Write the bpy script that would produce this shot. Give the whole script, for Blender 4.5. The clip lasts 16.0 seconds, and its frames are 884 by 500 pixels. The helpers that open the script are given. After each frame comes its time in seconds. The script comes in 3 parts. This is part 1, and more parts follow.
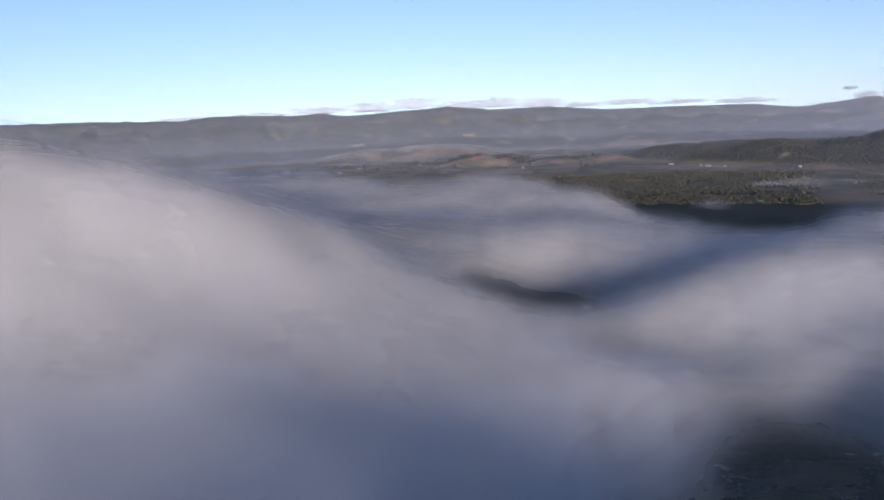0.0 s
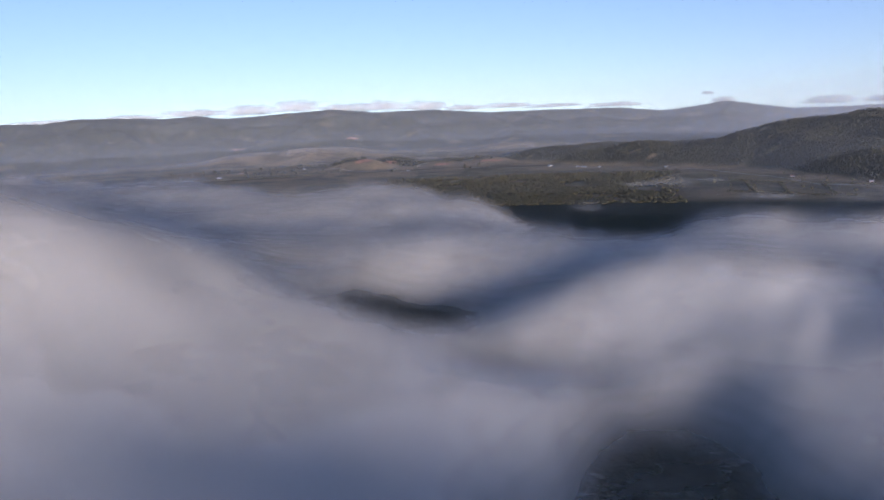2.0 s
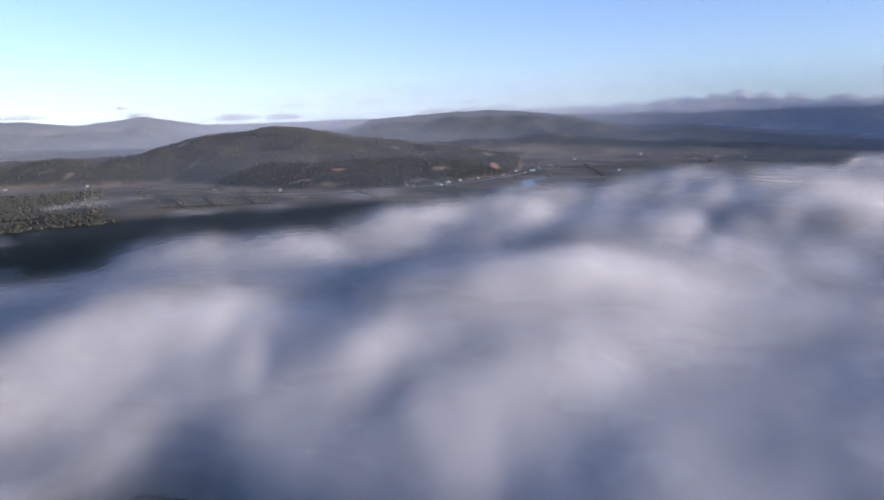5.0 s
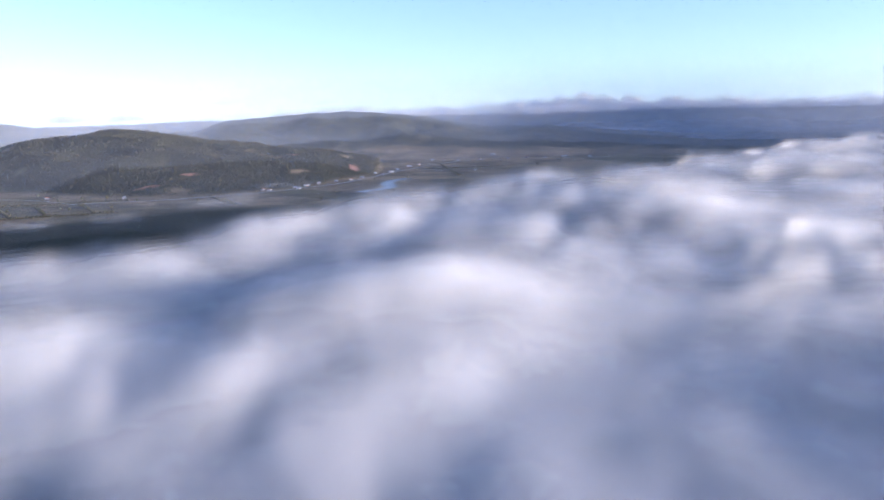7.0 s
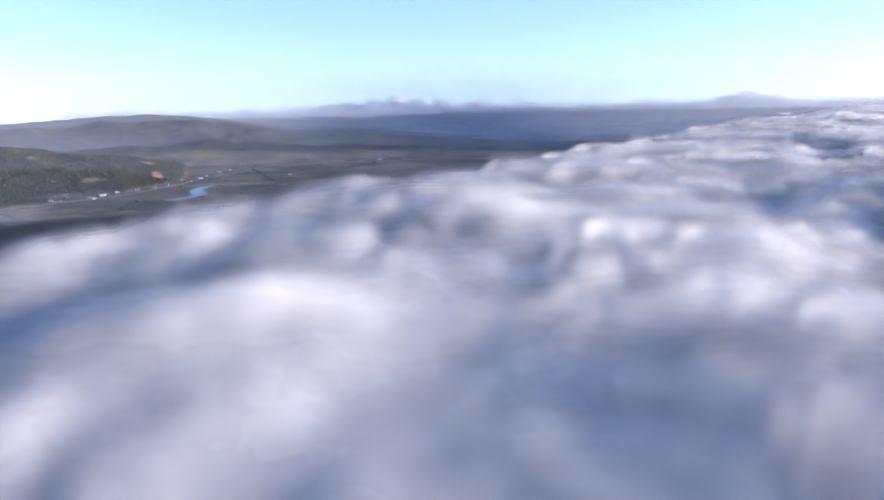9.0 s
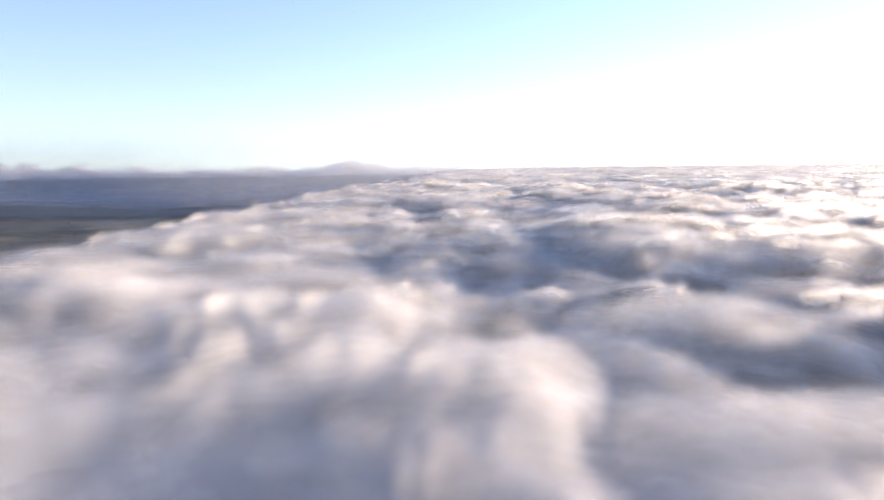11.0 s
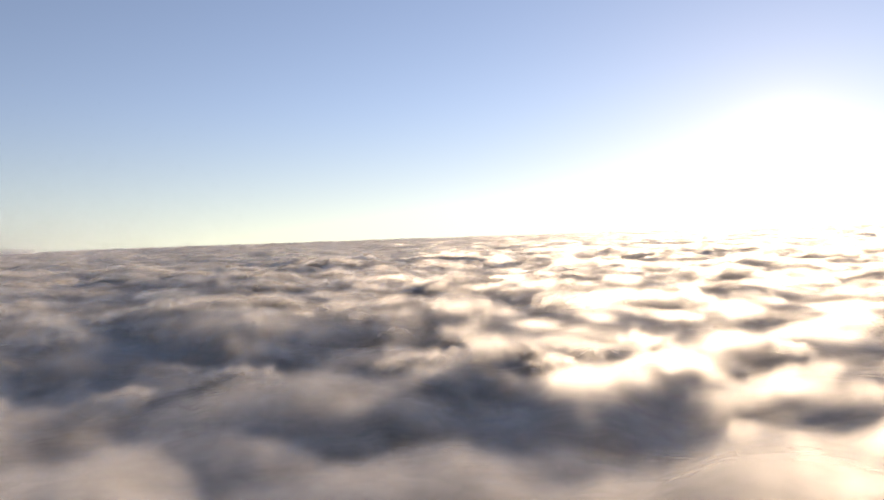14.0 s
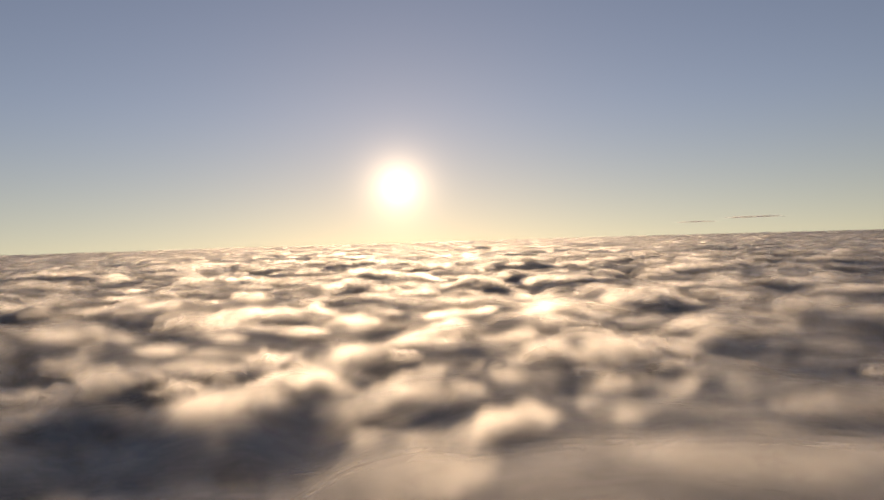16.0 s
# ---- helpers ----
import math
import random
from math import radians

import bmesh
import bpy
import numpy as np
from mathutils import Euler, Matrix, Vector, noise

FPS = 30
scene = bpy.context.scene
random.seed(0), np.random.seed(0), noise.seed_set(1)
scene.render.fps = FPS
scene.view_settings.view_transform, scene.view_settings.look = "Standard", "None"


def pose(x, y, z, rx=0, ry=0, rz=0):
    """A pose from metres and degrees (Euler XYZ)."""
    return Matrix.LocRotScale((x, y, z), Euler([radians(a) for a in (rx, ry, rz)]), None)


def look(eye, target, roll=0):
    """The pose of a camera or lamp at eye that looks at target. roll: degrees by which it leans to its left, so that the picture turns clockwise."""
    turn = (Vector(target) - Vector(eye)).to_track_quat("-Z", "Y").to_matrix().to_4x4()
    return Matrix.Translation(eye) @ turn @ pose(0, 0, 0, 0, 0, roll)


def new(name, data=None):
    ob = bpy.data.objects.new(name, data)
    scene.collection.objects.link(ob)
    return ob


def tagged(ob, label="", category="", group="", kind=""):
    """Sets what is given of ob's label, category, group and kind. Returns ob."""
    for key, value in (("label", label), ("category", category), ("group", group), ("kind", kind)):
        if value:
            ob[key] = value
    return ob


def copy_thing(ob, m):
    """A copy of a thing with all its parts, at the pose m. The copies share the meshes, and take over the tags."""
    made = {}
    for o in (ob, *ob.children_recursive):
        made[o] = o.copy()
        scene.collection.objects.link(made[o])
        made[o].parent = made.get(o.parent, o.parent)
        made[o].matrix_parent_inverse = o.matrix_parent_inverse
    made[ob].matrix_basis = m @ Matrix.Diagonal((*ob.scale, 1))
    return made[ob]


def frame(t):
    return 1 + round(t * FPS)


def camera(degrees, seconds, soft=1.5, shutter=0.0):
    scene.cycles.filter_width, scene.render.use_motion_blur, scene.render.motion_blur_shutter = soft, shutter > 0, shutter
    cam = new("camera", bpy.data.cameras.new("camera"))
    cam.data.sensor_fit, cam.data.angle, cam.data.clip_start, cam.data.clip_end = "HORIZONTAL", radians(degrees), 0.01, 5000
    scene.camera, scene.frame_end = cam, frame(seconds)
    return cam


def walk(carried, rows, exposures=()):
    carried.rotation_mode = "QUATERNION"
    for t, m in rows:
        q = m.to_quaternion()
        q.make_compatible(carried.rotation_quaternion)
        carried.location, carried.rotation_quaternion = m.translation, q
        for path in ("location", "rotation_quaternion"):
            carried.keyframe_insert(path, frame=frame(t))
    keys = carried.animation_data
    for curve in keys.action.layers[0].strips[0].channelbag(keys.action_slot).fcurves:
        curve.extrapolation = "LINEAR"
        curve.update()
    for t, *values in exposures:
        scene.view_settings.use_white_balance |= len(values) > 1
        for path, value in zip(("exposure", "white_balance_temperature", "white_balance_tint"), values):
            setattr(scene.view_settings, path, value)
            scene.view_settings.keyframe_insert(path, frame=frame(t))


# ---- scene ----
cam = camera(65.0, 16.0)
# seconds, place in metres, heading to the left, pitch up, roll
PATH = [
    (0.0, 0.0, 0.0, 161.0, 0.03, -10.67, -2.75),
    (0.5, 0.4, 0.4, 161.43, -0.17, -10.70, -2.87),
    (1.0, 0.8, 0.8, 161.86, -1.22, -10.77, -2.84),
    (1.5, 1.2, 1.2, 162.29, -5.16, -10.84, -2.73),
    (2.0, 1.6, 1.6, 162.71, -9.33, -10.90, -2.72),
    (2.5, 2.0, 2.0, 163.14, -14.41, -11.04, -2.70),
    (3.0, 2.4, 2.4, 163.57, -21.73, -11.15, -2.62),
    (3.5, 2.8, 2.8, 164.0, -30.59, -11.28, -2.32),
    (4.0, 3.2, 3.2, 164.29, -39.99, -11.35, -2.12),
    (4.5, 3.6, 3.6, 164.59, -48.16, -11.40, -1.91),
    (5.0, 4.0, 4.0, 164.88, -54.38, -11.44, -1.72),
    (5.2, 4.08, 4.07, 165.0, -54.72, -11.45, -1.79),
    (7.3, 4.92, 4.77, 166.37, -68.00, -11.70, -1.64),
    (7.5, 5.0, 4.83, 166.5, -69.17, -11.71, -1.63),
    (8.0, 5.2, 5.0, 166.9, -72.62, -11.76, -1.55),
    (8.5, 5.4, 4.88, 167.3, -76.98, -11.79, -1.36),
    (9.0, 5.6, 4.75, 167.7, -81.05, -11.82, -1.36),
    (9.5, 5.8, 4.62, 168.1, -86.91, -11.84, -1.25),
    (10.0, 6.0, 4.5, 168.5, -102.15, -11.36, -0.08),
    (10.2, 6.03, 4.45, 168.6, -106.42, -11.21, 0.06),
    (12.3, 6.38, 3.92, 169.6, -118.55, -1.70, -2.10),
    (12.5, 6.42, 3.88, 169.7, -121.81, -1.51, -2.09),
    (13.0, 6.5, 3.75, 169.89, -128.42, -1.50, -1.95),
    (13.5, 6.58, 3.62, 170.07, -135.74, -1.35, -2.08),
    (14.0, 6.67, 3.5, 170.26, -145.30, -1.33, -1.87),
    (14.5, 6.75, 3.38, 170.44, -154.57, -1.24, -1.80),
    (15.0, 6.83, 3.25, 170.63, -162.97, -1.15, -1.75),
    (15.5, 6.92, 3.12, 170.81, -169.38, -1.07, -1.64),
    (16.0, 7.0, 3.0, 171.0, -175.36, -1.00, -1.71),
]
EXPOSURES = [
    (0.0, 1.45, 5900, 25), (3.0, 1.4, 5900, 25), (5.0, 1.85, 5850, 24), (7.5, 2.4, 5650, 24), (9.0, 2.4, 5750, 23),
    (10.0, 2.55, 6400, 23), (12.5, 2.2, 7500, 24), (14.0, 1.45, 8000, 23), (15.0, 1.1, 8500, 24), (16.0, 0.45, 9100, 26),
]
walk(cam, [(t, pose(x, y, z, 0, 0, heading) @ pose(0, 0, 0, 90 + pitch) @ pose(0, 0, 0, 0, 0, roll))
           for t, x, y, z, heading, pitch, roll in PATH], EXPOSURES)

# ---- light ----
SUN_BEARING, SUN_HEIGHT = 171.9, 4.3
SKY_LIFT = 0.078


def toward(bearing, height=0.0):
    b, h = radians(bearing), radians(height)
    return Vector((math.sin(b) * math.cos(h), math.cos(b) * math.cos(h), math.sin(h)))


def place(bearing, distance, z=0.0):
    b = radians(bearing)
    return Vector((distance * math.sin(b), distance * math.cos(b), z))


SUN_WAY = toward(SUN_BEARING, SUN_HEIGHT)
sun = new("sun", bpy.data.lights.new("sun", "SUN"))
sun.data.energy, sun.data.angle, sun.data.color = 2.8, radians(11.0), (1.0, 0.86, 0.64)
sun.matrix_world = look(SUN_WAY * 100, (0, 0, 0))

world = bpy.data.worlds.new("morning_sky")
scene.world = world
world.use_nodes = True
nt = world.node_tree
nt.nodes.clear()


def node(tree, kind, **values):
    n = tree.nodes.new(kind)
    for key, value in values.items():
        n.inputs[key.replace("_", " ")].default_value = value
    return n


def math_node(tree, op, a, b=None, clamp=False):
    n = tree.nodes.new("ShaderNodeMath")
    n.operation, n.use_clamp = op, clamp
    for i, v in enumerate((a, b)):
        if v is None:
            continue
        if isinstance(v, (int, float)):
            n.inputs[i].default_value = v
        else:
            tree.links.new(v, n.inputs[i])
    return n.outputs[0]


# the sky, carried down a little below the level line by the haze
coord = nt.nodes.new("ShaderNodeTexCoord")
split = nt.nodes.new("ShaderNodeSeparateXYZ")
join = nt.nodes.new("ShaderNodeCombineXYZ")
nt.links.new(coord.outputs["Generated"], split.inputs[0])
nt.links.new(split.outputs[0], join.inputs[0])
nt.links.new(split.outputs[1], join.inputs[1])
# the haze near the ground keeps the lowest band as pale as the sky a few degrees up
nt.links.new(math_node(nt, "ADD", math_node(nt, "MULTIPLY", math_node(nt, "MAXIMUM", split.outputs[2], 0.0), 0.92), SKY_LIFT), join.inputs[2])
sky = nt.nodes.new("ShaderNodeTexSky")
sky.sky_type, sky.sun_disc = "NISHITA", False
sky.sun_elevation, sky.sun_rotation = math.asin(math.sin(radians(SUN_HEIGHT)) * 0.92 + SKY_LIFT), radians(SUN_BEARING)
sky.altitude, sky.air_density, sky.dust_density, sky.ozone_density = 200, 0.85, 0.06, 1.4
nt.links.new(join.outputs[0], sky.inputs[0])
# the sun's disc and the bright air close round it
dot = nt.nodes.new("ShaderNodeVectorMath")
dot.operation = "DOT_PRODUCT"
dot.inputs[1].default_value = SUN_WAY
nt.links.new(coord.outputs["Generated"], dot.inputs[0])
angle = math_node(nt, "ARCCOSINE", math_node(nt, "MINIMUM", dot.outputs["Value"], 1.0))
disc = nt.nodes.new("ShaderNodeMapRange")
disc.interpolation_type = "SMOOTHSTEP"
nt.links.new(angle, disc.inputs[0])
for i, v in enumerate((radians(0.0), radians(1.1), 1.0, 0.0)):
    disc.inputs[i + 1].default_value = v
near = math_node(nt, "EXPONENT", math_node(nt, "MULTIPLY", angle, -1 / radians(1.15)))
wide = math_node(nt, "EXPONENT", math_node(nt, "MULTIPLY", angle, -1 / radians(10.0)))
glow = math_node(nt, "ADD", math_node(nt, "MULTIPLY", disc.outputs[0], 4.0),
                 math_node(nt, "ADD", math_node(nt, "MULTIPLY", near, 2.0), math_node(nt, "MULTIPLY", wide, 0.012)))
back = node(nt, "ShaderNodeBackground", Strength=0.072)
pale = node(nt, "ShaderNodeHueSaturation", Saturation=1.0, Value=1.0)
nt.links.new(sky.outputs[0], pale.inputs["Color"])
tinted = nt.nodes.new("ShaderNodeMix")
tinted.data_type, tinted.blend_type = "RGBA", "MULTIPLY"
tinted.inputs[0].default_value = 1.0
lift = nt.nodes.new("ShaderNodeMapRange")
lift.interpolation_type = "SMOOTHSTEP"
nt.links.new(split.outputs[2], lift.inputs[0])
lift.inputs[2].default_value = 0.2
warm = nt.nodes.new("ShaderNodeMix")
warm.data_type = "RGBA"
warm.inputs[6].default_value, warm.inputs[7].default_value = (1.0, 0.93, 0.88, 1), (0.94, 0.96, 1.08, 1)
nt.links.new(lift.outputs[0], warm.inputs[0])
nt.links.new(warm.outputs[2], tinted.inputs[7])
nt.links.new(pale.outputs[0], tinted.inputs[6])
nt.links.new(tinted.outputs[2], back.inputs[0])
halo = node(nt, "ShaderNodeBackground", Color=(1.0, 0.88, 0.66, 1))
nt.links.new(glow, halo.inputs[1])
both = nt.nodes.new("ShaderNodeAddShader")
nt.links.new(back.outputs[0], both.inputs[0])
nt.links.new(halo.outputs[0], both.inputs[1])
nt.links.new(both.outputs[0], nt.nodes.new("ShaderNodeOutputWorld").inputs[0])
scene.cycles.transparent_max_bounces = 96

# ---- materials ----
def material(name):
    m = bpy.data.materials.new(name)
    m.use_nodes = True
    m.node_tree.nodes.clear()
    return m, m.node_tree


def attribute(tree, name):
    n = tree.nodes.new("ShaderNodeAttribute")
    n.attribute_name = name
    return n.outputs["Fac"]


def noise_node(tree, scale, detail=3.0, rough=0.55, stretch=(1, 1, 1)):
    geo = tree.nodes.new("ShaderNodeNewGeometry")
    mapping = tree.nodes.new("ShaderNodeMapping")
    mapping.inputs["Scale"].default_value = stretch
    tree.links.new(geo.outputs["Position"], mapping.inputs[0])
    n = node(tree, "ShaderNodeTexNoise", Scale=scale, Detail=detail, Roughness=rough)
    tree.links.new(mapping.outputs[0], n.inputs["Vector"])
    return n.outputs["Fac"]


def ramp(tree, fac, stops):
    n = tree.nodes.new("ShaderNodeValToRGB")
    while len(n.color_ramp.elements) < len(stops):
        n.color_ramp.elements.new(0.5)
    for e, (at, c) in zip(n.color_ramp.elements, stops):
        e.position, e.color = at, (*c, 1)
    tree.links.new(fac, n.inputs[0])
    return n.outputs[0]


def blend(tree, fac, a, b):
    n = tree.nodes.new("ShaderNodeMix")
    n.data_type = "RGBA"
    for socket, v in ((n.inputs[0], fac), (n.inputs[6], a), (n.inputs[7], b)):
        if isinstance(v, tuple):
            socket.default_value = (*v, 1)
        elif isinstance(v, (int, float)):
            socket.default_value = v
        else:
            tree.links.new(v, socket)
    return n.outputs[2]


def rough_surface(name, colour_of, rough=0.9, bump=None, gloss=0.2):
    """A matt surface; colour_of(tree) gives its colour, bump a (scale, height in metres)."""
    m, t = material(name)
    b = node(t, "ShaderNodeBsdfPrincipled", Roughness=rough)
    b.inputs["Specular IOR Level"].default_value = gloss
    c = colour_of(t)
    if isinstance(c, tuple):
        b.inputs["Base Color"].default_value = (*c, 1)
    else:
        t.links.new(c, b.inputs["Base Color"])
    if bump:
        n = node(t, "ShaderNodeBump", Distance=bump[1], Strength=1.0)
        t.links.new(noise_node(t, bump[0], 4), n.inputs["Height"])
        t.links.new(n.outputs[0], b.inputs["Normal"])
    t.links.new(b.outputs[0], t.nodes.new("ShaderNodeOutputMaterial").inputs[0])
    return m


def vapour(name, colour, even=0.35, onward=0.3, grain=0.045, low=0.55, high=1.35, skin=False):
    """Cloud of droplets: part of the light passes between them (thickness), part is scattered
    evenly all round, part by the rounded outside, and a share onwards, away from the sun."""
    m, t = material(name)

    def facing(shader, way):
        n = node(t, "ShaderNodeCombineXYZ", X=way[0], Y=way[1], Z=way[2])
        t.links.new(n.outputs[0], shader.inputs["Normal"])
    rounded = node(t, "ShaderNodeBsdfDiffuse", Color=(*colour, 1))
    lit_through = node(t, "ShaderNodeBsdfTranslucent", Color=(*colour, 1))
    all_round = node(t, "ShaderNodeBsdfDiffuse", Color=(*colour, 1))
    facing(all_round, (SUN_WAY + Vector((0, 0, 0.9))).normalized())
    forward = node(t, "ShaderNodeBsdfRefraction", Color=(*colour, 1), Roughness=0.9, IOR=1.6)
    facing(forward, (-SUN_WAY.x, -SUN_WAY.y, -0.1))

    def mixed(share, a, b):
        n = node(t, "ShaderNodeMixShader", Fac=share)
        t.links.new(a.outputs[0], n.inputs[1])
        t.links.new(b.outputs[0], n.inputs[2])
        return n
    body = mixed(onward, mixed(even, mixed(0.45, rounded, lit_through), all_round), forward)
    wisps = t.nodes.new("ShaderNodeMapRange")
    if skin:
        uneven = noise_node(t, grain, 8, 0.62, (0.8, 0.8, 0.5))
        relief = node(t, "ShaderNodeBump", Strength=1.0)
        t.links.new(attribute(t, "ragged"), relief.inputs["Distance"])
        t.links.new(uneven, relief.inputs["Height"])
        for shader in (rounded, lit_through):
            t.links.new(relief.outputs[0], shader.inputs["Normal"])
        # the outside is eaten away unevenly: dense below, torn and thin above and at the edges
        ragged = math_node(t, "MULTIPLY", math_node(t, "SUBTRACT", uneven, 0.5), attribute(t, "ragged"))
        inward = math_node(t, "ADD", attribute(t, "depth"), ragged)
        inward = math_node(t, "SUBTRACT", inward, math_node(t, "MULTIPLY", math_node(t, "SUBTRACT", 1.0, attribute(t, "thickness")), 2.6))
        wisps.interpolation_type = "SMOOTHSTEP"
        t.links.new(inward, wisps.inputs[0])
        for i, v in enumerate((-0.1, 1.15, 0.0, 1.0)):
            wisps.inputs[i + 1].default_value = v
        alpha = math_node(t, "MULTIPLY", attribute(t, "hold"), wisps.outputs[0], clamp=True)
    else:
        t.links.new(noise_node(t, grain, 6, 0.74, (0.8, 0.8, 5.0)), wisps.inputs[0])
        for i, v in enumerate((0.3, 0.7, low, high)):
            wisps.inputs[i + 1].default_value = v
        alpha = math_node(t, "MULTIPLY", attribute(t, "thickness"), wisps.outputs[0], clamp=True)
    mix = t.nodes.new("ShaderNodeMixShader")
    t.links.new(alpha, mix.inputs[0])
    t.links.new(t.nodes.new("ShaderNodeBsdfTransparent").outputs[0], mix.inputs[1])
    t.links.new(body.outputs[0], mix.inputs[2])
    t.links.new(mix.outputs[0], t.nodes.new("ShaderNodeOutputMaterial").inputs[0])
    return m


def land_colour(t):
    """Dry winter pasture in parcels, scrub, woodland floor and bare red earth."""
    geo = t.nodes.new("ShaderNodeNewGeometry")
    cells = node(t, "ShaderNodeTexVoronoi", Scale=0.0075)
    cells.distance = "CHEBYCHEV"
    turn = t.nodes.new("ShaderNodeMapping")
    turn.inputs["Rotation"].default_value = (0, 0, radians(24))
    turn.inputs["Scale"].default_value = (1.0, 0.55, 0.02)
    t.links.new(geo.outputs["Position"], turn.inputs[0])
    t.links.new(turn.outputs[0], cells.inputs["Vector"])
    hue = t.nodes.new("ShaderNodeSeparateColor")
    t.links.new(cells.outputs["Color"], hue.inputs[0])
    parcels = ramp(t, hue.outputs[0], [(0.0, (0.20, 0.16, 0.085)), (0.3, (0.42, 0.29, 0.16)), (0.6, (0.30, 0.21, 0.12)), (1.0, (0.50, 0.35, 0.20))])
    fine = noise_node(t, 0.05, 6, 0.7)
    pasture = blend(t, math_node(t, "MULTIPLY", fine, 0.6), parcels, (0.12, 0.10, 0.062))
    broad = noise_node(t, 0.006, 4, 0.6)
    mask = t.nodes.new("ShaderNodeMapRange")
    t.links.new(broad, mask.inputs[0])
    for i, v in enumerate((0.45, 0.62, 0.0, 0.75)):
        mask.inputs[i + 1].default_value = v
    scrubby = blend(t, mask.outputs[0], pasture, (0.10, 0.088, 0.055))
    floor = blend(t, noise_node(t, 0.03, 5, 0.7), (0.022, 0.028, 0.018), (0.06, 0.058, 0.036))
    wooded = blend(t, attribute(t, "wood"), scrubby, floor)
    earth = blend(t, noise_node(t, 0.08, 4, 0.7), (0.30, 0.13, 0.08), (0.46, 0.25, 0.17))
    return blend(t, attribute(t, "bare"), wooded, earth)


LAND = rough_surface("valley_land", land_colour, 0.95, (0.12, 4.0), 0.1)
NEEDLES = rough_surface("conifer_needles", lambda t: blend(t, noise_node(t, 0.02, 4), (0.024, 0.031, 0.021), (0.068, 0.058, 0.037)), 0.9)
LEAVES = rough_surface("scrub_leaves", lambda t: blend(t, noise_node(t, 0.03, 4), (0.045, 0.05, 0.026), (0.13, 0.105, 0.06)), 0.9)
GRAVEL = rough_surface("gravel_road", lambda t: blend(t, noise_node(t, 0.2, 4), (0.34, 0.30, 0.24), (0.46, 0.42, 0.36)), 0.9)
PLASTER = rough_surface("limewashed_wall", lambda t: blend(t, noise_node(t, 0.6, 3), (0.36, 0.35, 0.33), (0.46, 0.45, 0.43)), 0.8)
SHEET = rough_surface("zinc_roof", lambda t: blend(t, noise_node(t, 0.5, 3), (0.24, 0.24, 0.25), (0.36, 0.36, 0.36)), 0.45, None, 0.5)
TILES = rough_surface("rust_red_roof", lambda t: blend(t, noise_node(t, 0.5, 3), (0.22, 0.09, 0.06), (0.32, 0.15, 0.10)), 0.7)
PANE = rough_surface("dark_window", lambda t: (0.03, 0.035, 0.04), 0.15, None, 0.5)
WATER, t_ = material("river_water")
w_ = node(t_, "ShaderNodeBsdfPrincipled", Roughness=0.25)
w_.inputs["Base Color"].default_value = (0.26, 0.26, 0.25, 1)
w_.inputs["Metallic"].default_value = 0.0
b_ = node(t_, "ShaderNodeBump", Distance=0.05, Strength=0.4)
t_.links.new(noise_node(t_, 0.3, 3), b_.inputs["Height"])
t_.links.new(b_.outputs[0], w_.inputs["Normal"])
t_.links.new(w_.outputs[0], t_.nodes.new("ShaderNodeOutputMaterial").inputs[0])
FOG = vapour("fog_vapour", (0.965, 0.97, 0.98), 0.54, 0.45, 0.05, skin=True)
WISP = vapour("torn_vapour", (0.88, 0.90, 0.94), 0.35, 0.3, 0.03, -0.5, 1.3)
STRATUS = vapour("stratus_vapour", (0.88, 0.88, 0.91), 0.45, 0.2, 0.008)
# the blue of distant air is put into this colour
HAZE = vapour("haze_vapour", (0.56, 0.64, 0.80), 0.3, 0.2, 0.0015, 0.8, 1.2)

# ---- helpers for large meshes ----
def perlin(x, y, seed):
    """Gradient noise in the plane, about -0.7 to 0.7."""
    rng = np.random.RandomState(seed)
    turn = rng.rand(256) * 2 * np.pi
    order = rng.permutation(256)
    gx, gy = np.cos(turn), np.sin(turn)
    xi, yi = np.floor(x).astype(int), np.floor(y).astype(int)
    fx, fy = x - xi, y - yi
    u, v = fx * fx * fx * (fx * (fx * 6 - 15) + 10), fy * fy * fy * (fy * (fy * 6 - 15) + 10)

    def corner(i, j):
        k = order[(order[(xi + i) & 255] + yi + j) & 255]
        return gx[k] * (fx - i) + gy[k] * (fy - j)
    a, b = corner(0, 0) * (1 - u) + corner(1, 0) * u, corner(0, 1) * (1 - u) + corner(1, 1) * u
    return a * (1 - v) + b * v


def fractal(x, y, seed, octaves=4, gain=0.5):
    out, amp = 0 * x, 1.0
    for k in range(octaves):
        out = out + amp * perlin(x * 2.03**k + 17.3 * k, y * 2.03**k - 9.1 * k, seed + k)
        x, y = 0.80 * x - 0.60 * y, 0.60 * x + 0.80 * y
        amp *= gain
    return out


def domes(x, y, seed):
    """Round heads packed side by side, 0 in the creases to about 1."""
    rng = np.random.RandomState(seed)
    order = rng.permutation(256)
    jx, jy, size = rng.rand(256), rng.rand(256), rng.uniform(0.55, 1.15, 256)
    xi, yi = np.floor(x).astype(int), np.floor(y).astype(int)
    total = 0 * x
    for i in (-1, 0, 1):
        for j in (-1, 0, 1):
            k = order[(order[(xi + i) & 255] + yi + j) & 255]
            d2 = (x - xi - i - jx[k]) ** 2 + (y - yi - j - jy[k]) ** 2
            total = total + np.exp(5.0 * (size[k] - 1.3 * d2))
    return np.clip(np.log(total) / 5.0, 0, None)


def smooth(v, lo, hi):
    s = np.clip((v - lo) / (hi - lo), 0, 1)
    return s * s * (3 - 2 * s)


